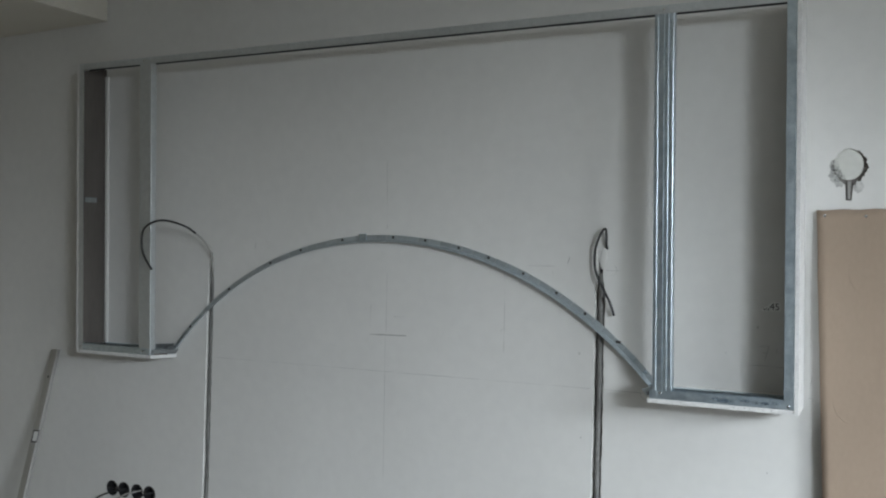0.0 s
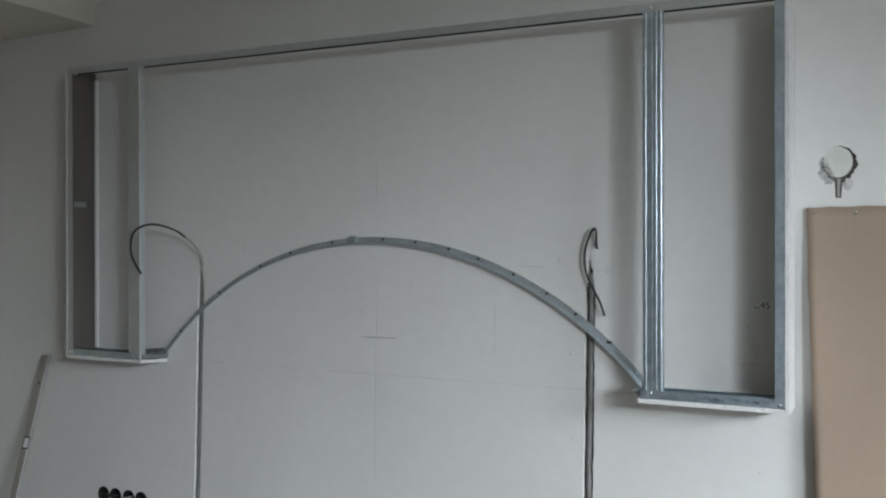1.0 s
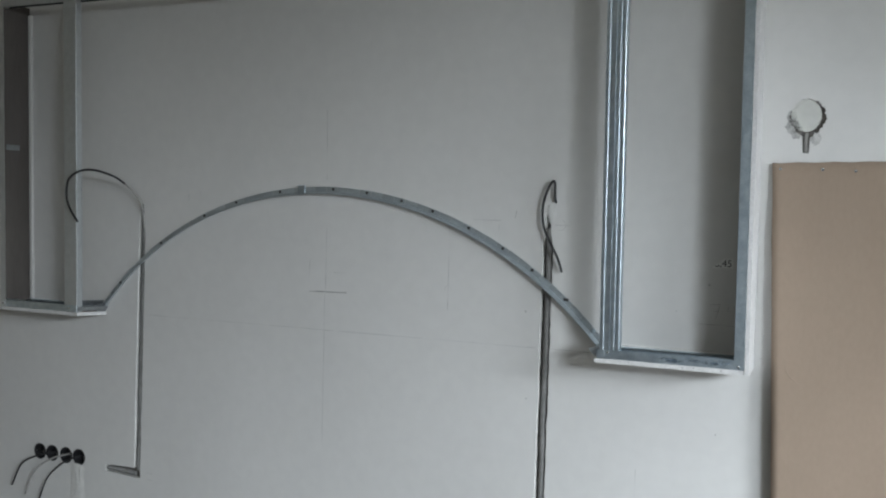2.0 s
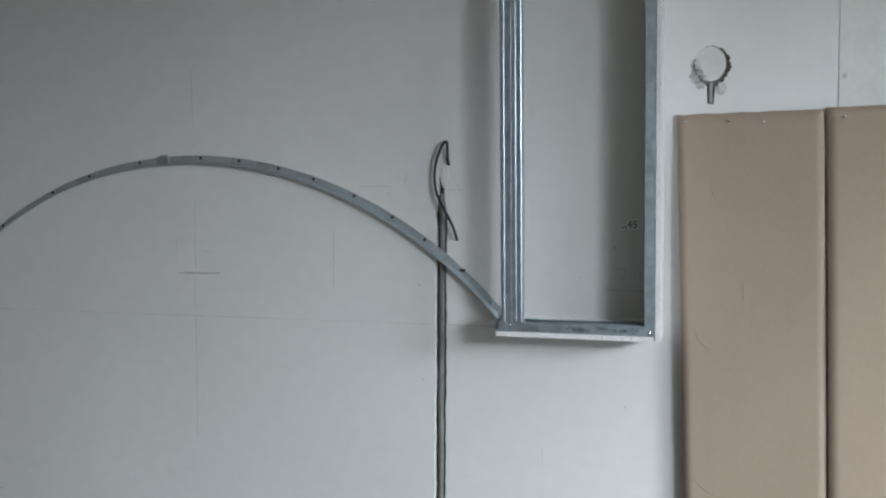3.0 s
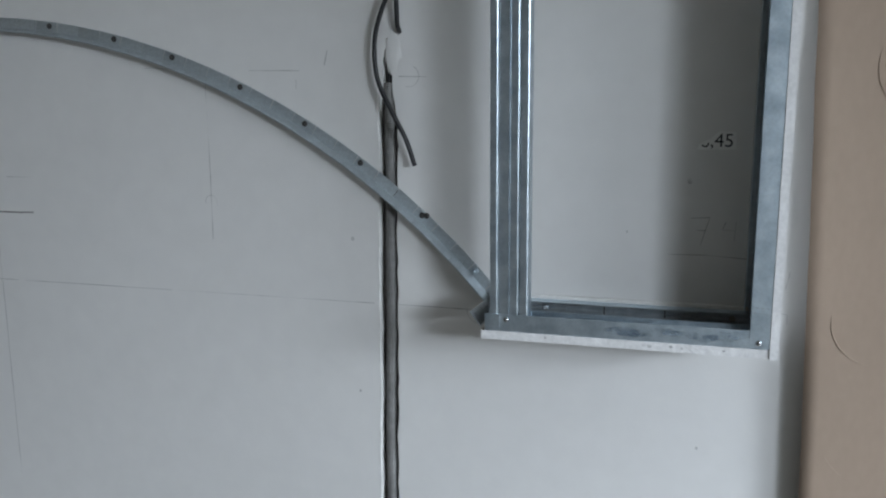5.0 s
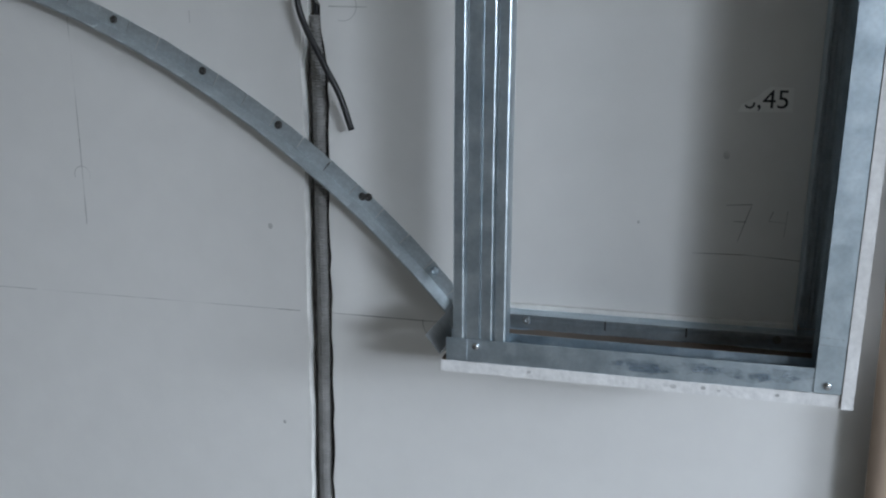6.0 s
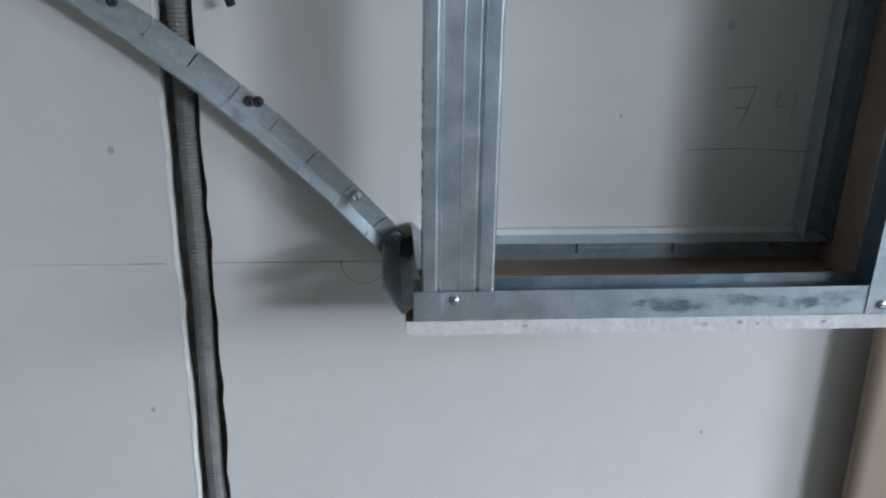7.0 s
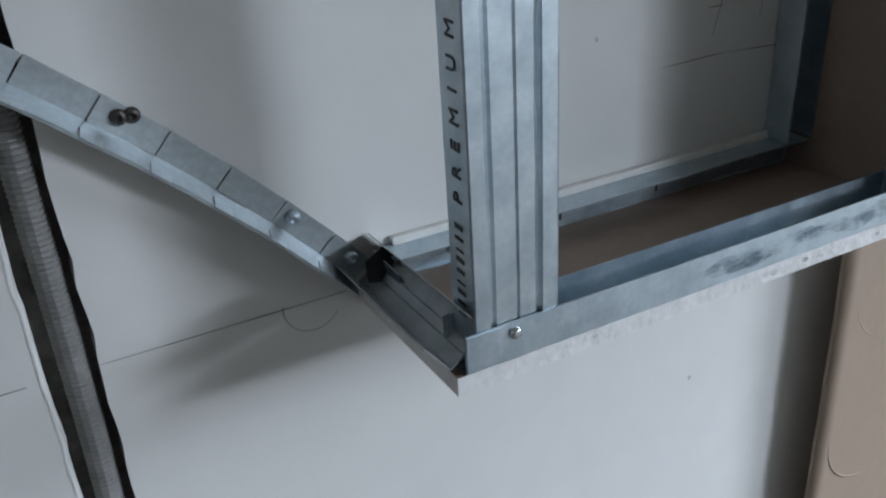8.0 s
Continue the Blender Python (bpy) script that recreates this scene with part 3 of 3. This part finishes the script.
def wall_conduit(x_top, z_top, x_bot, z_bot, r, y, end):
    """A corrugated sleeve in its chase and the black cable that leaves it at the top."""
    ob = tagged(base("conduit", x_bot, 0.012, z_bot), "grey corrugated conduit with a black cable in a wall chase", "conduit", "conduits in the wall")
    part("sleeve", conduit(x_top, z_top, x_bot, z_bot, r, y), CONDUIT, ob)
    part("cable_end", tube(smooth_path([(x_top, y, z_top - 0.02), (x_top + 0.001, y - 0.002, z_top + 0.015), (end[0], y - 0.003, end[1])], 6), 0.0040, 8), CABLE, ob, "black cable", True)


wall_conduit(-0.5312, 1.40, -0.5438, 0.37, 0.0098, 0.0100, (-0.5290, 1.445))
wall_conduit(-2.219, 1.39, -2.2465, 0.375, 0.0098, 0.0105, (-2.2165, 1.43))
tagged(part("conduit", tube([(-2.412 + 0.0022 * i, 0.008, 0.364 - 0.004 * i / 70) for i in range(70)], lambda i: 0.0088 if i % 2 else 0.0075, 10), CONDUIT),
       "short level piece of grey corrugated conduit", "conduit", "conduits in the wall")
CR = smooth_path([(-0.509, 0.012, 1.478), (-0.5085, -0.010, 1.492), (-0.507, -0.018, 1.52), (-0.5075, -0.022, 1.545), (-0.515, -0.024, 1.546), (-0.530, -0.024, 1.520),
                  (-0.545, -0.022, 1.468), (-0.541, -0.022, 1.405), (-0.512, -0.026, 1.345), (-0.492, -0.024, 1.305), (-0.479, -0.02, 1.262)])
tagged(part("cable", tube(CR, 0.0042, 8), CABLE, smooth=True), "black cable end looped out of the wall", "cable", "loose cable ends")
CL = tagged(base("cable", -2.2, 0, 1.45), "black and grey cable end curling out of the wall", "cable", "loose cable ends")
part("grey_end", tube(smooth_path([(-2.214, 0.006, 1.36), (-2.208, -0.012, 1.43), (-2.200, -0.035, 1.468), (-2.222, -0.05, 1.505), (-2.256, -0.06, 1.534)]), 0.0042, 8), CABLE_GREY, CL, "dusty grey sleeve", True)
part("black_end", tube(smooth_path([(-2.253, -0.060, 1.532), (-2.273, -0.095, 1.559), (-2.326, -0.140, 1.582), (-2.377, -0.168, 1.578), (-2.428, -0.176, 1.544),
                                   (-2.438, -0.176, 1.477), (-2.421, -0.174, 1.428), (-2.385, -0.172, 1.381)]), 0.0045, 8), CABLE, CL, "black rubber cable", True)


def chase_lip(x_top, z_top, x_bot, z_bot, half, seed, n=90):
    """The pale broken edge along one side of a chase, sloping into it."""
    bm = bmesh.new()
    rows = []
    for i in range(n + 1):
        f = i / n
        x, z = x_bot + (x_top - x_bot) * f, z_bot + (z_top - z_bot) * f
        xl = x - half + jitter(x, z, seed, 0.0018)
        w = 0.0022 + 0.0016 * noise.noise((z * 60, seed, 2))
        rows.append([bm.verts.new(q) for q in ((xl - w, -0.0003, z), (xl - 0.4 * w, -0.0006 - 0.0005 * abs(noise.noise((z * 90, seed, 7))), z), (xl + 0.0004, 0.0004, z), (xl + 0.0016, 0.0090, z))])
    for p, q in zip(rows, rows[1:]):
        for k in range(3):
            bm.faces.new((p[k], p[k + 1], q[k + 1], q[k]))
    return part("chase_lip", bm, WHITE_LIP, WALL, smooth=True)


chase_lip(-0.532, 1.43, -0.5465, 0.37, 0.0168, 1)
chase_lip(-2.218, 1.43, -2.248, 0.40, 0.0160, 2)
# plaster smeared round the cable's exit
bm = bmesh.new()
bmesh.ops.create_icosphere(bm, subdivisions=3, radius=1.0)
for v in bm.verts:
    k = 1 + 0.3 * noise.noise(v.co * 2.3)
    v.co = Vector((-0.520 + 0.017 * v.co.x * k, 0.001 + 0.0022 * v.co.y * k, 1.452 + 0.040 * v.co.z * k))
tagged(part("filler_dab", bm, PLASTER, smooth=True), "white filler smeared round a cable exit", "filler", kind="structure")

# ---- round socket boxes, the filled chase below and their cables ----
def socket_box():
    bm = bmesh.new()
    n, rows = 24, ((0.0335, -0.001), (0.0335, 0.040), (0.0, 0.040))
    prof = [(0.0345, 0.001), (0.0345, -0.002), (0.0315, -0.002), (0.0305, 0.036)]
    rings = [[bm.verts.new((r * math.cos(2 * math.pi * k / n), y, r * math.sin(2 * math.pi * k / n))) for k in range(n)] for r, y in prof]
    for p, q in zip(rings, rings[1:]):
        for k in range(n):
            bm.faces.new((p[k], p[(k + 1) % n], q[(k + 1) % n], q[k]))
    bm.faces.new(rings[-1])
    return bm


SOCK_ME = to_mesh(socket_box(), BOX_PVC, smooth=False)
LUG_ME = to_mesh(box(bmesh.new(), -0.004, 0.004, 0.002, 0.03, -0.003, 0.003, 0.001), BRIGHT)
for i, (x, z) in enumerate(SOCKETS):
    sb = tagged(base("socket_box", x, 0, z), "black plastic flush socket box sunk in the wall", "socket", "row of socket boxes")
    place("shell", SOCK_ME, sb, pose(x, 0, z))
    for s in (-1, 1):
        place("lug", LUG_ME, sb, pose(x + s * 0.025, 0, z))
for k, (x, z) in enumerate(SOCKETS[1:]):
    pts = [(x, 0.025, z), (x - 0.02, -0.005, z - 0.004), (x - 0.07, -0.02, z - 0.016 - 0.006 * k), (x - 0.15, -0.03, z - 0.06 - 0.02 * k), (x - 0.21, -0.03, z - 0.16 - 0.03 * k)]
    tagged(part("cable", tube(smooth_path(pts, 6), 0.0038, 6), CABLE if k != 1 else CABLE_GREY, smooth=True), "loose cable hanging out of a socket box", "cable", "socket cables")
bm = bmesh.new()
g = 22
grid = [[None] * (g + 1) for _ in range(g + 1)]
for i in range(g + 1):
    for j in range(g + 1):
        u, v = i / g, j / g
        w = 0.055 * (0.75 + 0.35 * noise.noise((v * 3, 1, 1)))
        edge = math.sin(math.pi * u)
        grid[i][j] = bm.verts.new((-2.575 + (u - 0.5) * 2 * w, -0.0002 - 0.004 * edge * (0.8 + 0.6 * noise.noise((u * 6, v * 9, 2))), 0.345 - 0.30 * v + 0.015 * edge))
for i in range(g):
    for j in range(g):
        bm.faces.new((grid[i][j], grid[i + 1][j], grid[i + 1][j + 1], grid[i][j + 1]))
tagged(part("filled_chase", bm, WHITE_LIP, smooth=True), "roughly filled white plaster patch under a socket", "filler", kind="structure")

# the stub of pipe in the round hole, and its flat back
HB = tagged(base("hole_patch", 0.224, 0, 1.735), "pale filled round hole with a stub of conduit", "hole")
bm = bmesh.new()
ring = [bm.verts.new((0.220 + 0.040 * math.cos(i * math.pi / 16), 0.006 + 0.002 * math.sin(i), 1.738 + 0.046 * math.sin(i * math.pi / 16))) for i in range(32)]
back = [bm.verts.new((v.co.x, 0.016, v.co.z)) for v in ring]
bm.faces.new(ring)
bm.faces.new(back)
for i in range(32):
    bm.faces.new((ring[i], ring[(i + 1) % 32], back[(i + 1) % 32], back[i]))
part("filling", bm, PATCH, HB, "pale gypsum filling")
part("stub", tube([(0.2215, 0.008, 1.688 - 0.0022 * i) for i in range(25)], lambda i: 0.0058 if i % 2 else 0.0052, 10), CABLE_GREY, HB, "grey conduit stub")


# ---- card sheets pinned beside the frame, standing off the wall ----
def card_sheet(x_top0, x_top1, x_bot0, x_bot1, z_top, z_bot, seed, lift):
    """A bowed sheet: held at the top edge, standing off below."""
    bm = bmesh.new()
    nx, nz, th = 16, 60, 0.006
    front, rear = [], []
    for j in range(nz + 1):
        f = j / nz
        z = z_top + (z_bot - z_top) * f
        rf, rb = [], []
        for i in range(nx + 1):
            g = i / nx
            x = (x_top0 + (x_top1 - x_top0) * g) * (1 - f) + (x_bot0 + (x_bot1 - x_bot0) * g) * f
            stand = 0.012 + lift * (1 - math.exp(-5.0 * f)) - 0.006 * math.sin(math.pi * g) * min(1, f * 6)
            y = -stand + 0.0022 * noise.noise((x * 5, z * 3, seed)) + 0.0007 * noise.noise((x * 25, z * 17, seed + 4))
            zz = z + (0.0022 * noise.noise((x * 22, seed, 2)) if j == 0 else 0) + 0.010 * (g - 0.5) * (1 if j == 0 else 0) * 0.3
            xx = x + (0.0016 * noise.noise((z * 9, seed, 6)) if i in (0, nx) else 0)
            rf.append(bm.verts.new((xx, y, zz)))
            rb.append(bm.verts.new((xx, y + th, zz)))
        front.append(rf)
        rear.append(rb)
    for j in range(nz):
        for i in range(nx):
            bm.faces.new((front[j][i], front[j][i + 1], front[j + 1][i + 1], front[j + 1][i]))
            bm.faces.new((rear[j][i], rear[j + 1][i], rear[j + 1][i + 1], rear[j][i + 1]))
        for i in (0, nx):
            bm.faces.new((front[j][i], front[j + 1][i], rear[j + 1][i], rear[j][i]))
    for j in (0, nz):
        for i in range(nx):
            bm.faces.new((front[j][i], front[j][i + 1], rear[j][i + 1], rear[j][i]))
    return bm


def card_y(z, lift, g=0.5):
    f = (1.605 - z) / 1.595
    return -(0.012 + lift * (1 - math.exp(-5.0 * f)) - 0.006 * math.sin(math.pi * g) * min(1, f * 6))


LIFT = 0.029
CARD_1 = tagged(base("card_sheet", 0.33, -0.03, 0.01), "brown cardboard sheet pinned to the wall and leaning off it", "cardboard", "card sheets")
part("sheet", card_sheet(0.135, 0.500, 0.180, 0.53, 1.605, 0.01, 1.0, LIFT), CARD, CARD_1, smooth=True)
CARD_2 = tagged(base("card_sheet", 0.75, -0.03, 0.01), "brown cardboard sheet with a rounded corner pinned to the wall", "cardboard", "card sheets")
part("sheet", card_sheet(0.505, 0.95, 0.535, 0.98, 1.612, 0.01, 8.0, LIFT + 0.006), CARD, CARD_2, smooth=True)
NAIL_ME = to_mesh(screw_mesh(0.0046, 0.0035, False), BRIGHT, smooth=True)
for x, z in ((0.157, 1.586), (0.268, 1.584), (0.352, 1.580)):
    place("nail", NAIL_ME, CARD_1, pose(x, card_y(z, LIFT) - 0.001, z))
place("nail", NAIL_ME, CARD_2, pose(0.548, card_y(1.585, LIFT) - 0.003, 1.585))


def crease(parent, cx, cz, r, a0, a1, w=0.0015):
    """A curved dent pressed into the card."""
    pts = []
    for i in range(17):
        a = radians(a0 + (a1 - a0) * i / 16)
        x, z = cx + r * math.cos(a), cz + r * math.sin(a)
        g = (x - 0.15) / 0.37
        pts.append((x, card_y(z, LIFT, g) - 0.0002, z))
    part("crease", tube(pts, lambda i: w * math.sin(math.pi * (i + 0.4) / 17), 5), CARD, parent, smooth=True)


crease(CARD_1, 0.255, 1.04, 0.068, 170, 265)
crease(CARD_1, 0.262, 0.855, 0.078, 172, 275)
crease(CARD_1, 0.235, 1.13, 0.075, -30, 25, 0.0009)
crease(CARD_1, 0.225, 0.93, 0.078, -32, 22, 0.0009)
crease(CARD_1, 0.30, 1.42, 0.075, 150, 240, 0.0008)
crease(CARD_1, 0.262, 0.66, 0.08, 175, 285)

# ---- marks on the wall ----
MARKS = tagged(base("pencil_marks", -1.0, 0, 1.0), "pencil layout lines drawn on the plaster", "pencil marks", kind="structure")


def stroke(pts, width, mat, name="line"):
    fine = []
    for a, b in zip(pts, pts[1:]):
        k = max(2, int((Vector(b) - Vector(a)).length / 0.02))
        fine += [Vector(a).lerp(Vector(b), i / k) for i in range(k)]
    fine.append(Vector(pts[-1]))
    fine = [(p.x + 0.0006 * noise.noise((p.x * 9, p.y * 9, 1)), p.y + 0.0006 * noise.noise((p.x * 9, p.y * 9, 8))) for p in fine]
    part(name, ribbon(fine, width), mat, MARKS)


def arc(cx, cz, r, a0, a1, n=14):
    return [(cx + r * math.cos(radians(a0 + (a1 - a0) * i / n)), cz + r * math.sin(radians(a0 + (a1 - a0) * i / n))) for i in range(n + 1)]


for a, b, m in ((-2.20, -1.70, FAINT), (-1.70, -1.33, PENCIL), (-1.31, -0.975, PENCIL), (-0.97, -0.60, FAINT), (-0.60, -0.565, PENCIL), (-0.52, -0.345, PENCIL)):
    stroke([(a, 1.012), (b, 1.012)], 0.0012, m)
stroke([(-1.366, 1.14), (-1.372, 0.57)], 0.0016, FAINT)
stroke([(-1.36, 1.38), (-1.363, 1.16)], 0.0016, FAINT)
stroke([(-1.362, 1.80), (-1.36, 1.55)], 0.0018, FAINT)
stroke([(-1.434, 1.149), (-1.275, 1.152)], 0.004, REDDISH)
stroke([(-1.40, 1.151), (-1.30, 1.150)], 0.003, PENCIL)
stroke([(-0.878, 1.40), (-0.879, 1.23)], 0.0014, FAINT)
stroke([(-0.879, 1.235), (-0.881, 1.115)], 0.0018, PENCIL)
stroke(arc(-0.880, 1.185, 0.012, -30, 200), 0.0014, PENCIL)
stroke([(-0.512, 1.4105), (-0.462, 1.4095)], 0.0018, PENCIL)
stroke(arc(-0.494, 1.411, 0.018, -110, 60), 0.0014, FAINT)
stroke([(-1.005, 1.428), (-0.86, 1.424)], 0.0014, FAINT)
stroke([(-0.79, 1.422), (-0.693, 1.421)], 0.0016, PENCIL)
stroke([(-1.33, 1.221), (-1.25, 1.222)], 0.002, FAINT)
stroke([(-1.43, 1.26), (-1.435, 1.17)], 0.0016, FAINT)
stroke([(-0.235, 0.66), (-0.236, 0.40)], 0.0014, FAINT)
stroke(arc(-0.372, 1.010, 0.022, 170, 330), 0.0012, PENCIL)
stroke([(-1.985, 1.495), (-1.986, 1.470)], 0.003, FAINT)
stroke([(-1.93, 1.505), (-1.925, 1.49)], 0.003, FAINT)
stroke([(-2.20, 0.372), (-2.17, 0.372)], 0.0016, PENCIL)
stroke([(-2.20, 0.345), (-2.17, 0.344)], 0.0016, PENCIL)
# the written figures 74 and the angle below them
stroke([(-0.026, 1.186), (0.003, 1.188), (-0.002, 1.172), (-0.010, 1.143)], 0.0013, PENCIL, "figure")
stroke([(-0.017, 1.167), (-0.002, 1.167)], 0.0013, PENCIL, "figure")
stroke([(0.027, 1.181), (0.023, 1.169), (0.042, 1.168)], 0.0013, PENCIL, "figure")
stroke([(0.043, 1.182), (0.041, 1.151)], 0.0013, PENCIL, "figure")
stroke([(-0.060, 1.126), (0.000, 1.127), (0.064, 1.123), (0.0655, 1.062)], 0.0011, REDDISH)
# small pits and smears
for x, z, r, m in ((-0.596, 0.844, 0.0022, PENCIL), (0.0, 0.798, 0.0022, PENCIL), (-0.603, 1.128, 0.0032, SMUDGE), (-0.125, 1.16, 0.0016, PENCIL),
                   (0.548, 1.69, 0.006, PENCIL), (-0.03, 1.245, 0.004, SMUDGE)):
    bm = bmesh.new()
    c = [bm.verts.new((x + r * (1 + 0.35 * noise.noise((i, x * 9, z * 9))) * math.cos(i * math.pi / 7), -0.0028 if x > 0.5 else -0.0007, z + 1.3 * r * math.sin(i * math.pi / 7))) for i in range(14)]
    bm.faces.new(c)
    part("speck", bm, m, MARKS)

# short slips of the pencil beside the cable
stroke([(0.127, 1.105), (0.122, 1.078)], 0.0016, FAINT)
stroke([(0.116, 1.038), (0.127, 1.037), (0.1275, 1.021)], 0.0014, FAINT)
stroke([(-0.640, 1.455), (-0.646, 1.430)], 0.0016, FAINT)
stroke([(-0.700, 1.405), (-0.700, 1.390)], 0.0016, FAINT)

# grey smears round the knocked-out hole
for x, z, r in ((0.184, 1.706, 0.018), (0.196, 1.690, 0.016), (0.246, 1.672, 0.015), (0.182, 1.735, 0.014)):
    bm = bmesh.new()
    c = [bm.verts.new((x + r * (1 + 0.5 * noise.noise((i * 0.9, x * 40, z * 9))) * math.cos(i * math.pi / 11), -0.0005 - 0.0001 * r, z + 1.2 * r * (1 + 0.4 * noise.noise((i * 0.7, 3, x * 50))) * math.sin(i * math.pi / 11)))
         for i in range(22)]
    bm.faces.new(c)
    part("smear", bm, SMUDGE, MARKS)

# ---- torn paper label with printed figures ----
LABEL = tagged(base("paper_label", 0.01, 0, 1.31), "torn white paper label with printed figures", "label")
bm = bmesh.new()
c = [bm.verts.new(p) for p in [(x, -0.0012, z) for x, z in ((-0.022, 1.2945), (0.0365, 1.2955), (0.036, 1.3225), (0.011, 1.3235), (0.004, 1.3185), (-0.002, 1.312), (-0.012, 1.3075), (-0.019, 1.303))]]
f = bm.faces.new(c)
ext = bmesh.ops.extrude_face_region(bm, geom=[f])
for v in ext["geom"]:
    if isinstance(v, bmesh.types.BMVert):
        v.co.y = -0.0003
part("paper", bm, PAPER, LABEL)
me = words(",45", 0.0295, 0.0001)
me.materials.append(INK)
place("figures", me, LABEL, pose(-0.0030, -0.0015, 1.2995), "black printed figures")
part("torn_figure", ribbon([(-0.0145, 1.3025), (-0.0125, 1.300), (-0.0085, 1.2995), (-0.0055, 1.302), (-0.005, 1.3055)], 0.0032, -0.0016), INK, LABEL)

# ---- aluminium straightedge leaning in the far corner ----
RULE = tagged(base("straightedge", -3.45, -0.3, 0.0), "aluminium straightedge leaning against the wall", "straightedge")
bm = box(bmesh.new(), -0.021, 0.021, -0.009, 0.009, 0, 1.03, 0.002)
rule = part("bar", bm, ALU, RULE)
top_p, bot_p = Vector((-3.150, -0.012, 0.985)), Vector((-3.090, -0.333, 0.012))
zax = (top_p - bot_p).normalized()
yax = (Vector((0, 1, 0)) - zax * zax.y).normalized()
RM = Matrix((yax.cross(zax), yax, zax)).transposed().to_4x4()
RM.translation = bot_p
rule.matrix_basis = RM
lab = part("sticker", box(bmesh.new(), -0.012, 0.026, -0.0105, -0.0088, 0.60, 0.655), INK, RULE, "white square with a dark border")
lab.matrix_basis = RM
lab2 = part("sticker_face", box(bmesh.new(), -0.006, 0.022, -0.0113, -0.0104, 0.606, 0.649), PAPER, RULE)
lab2.matrix_basis = RM
for z in (0.22, 0.9):
    hol = part("hole", screw_mesh(0.006, 0.0006), INK, RULE)
    hol.matrix_basis = RM @ pose(0, -0.009, z)
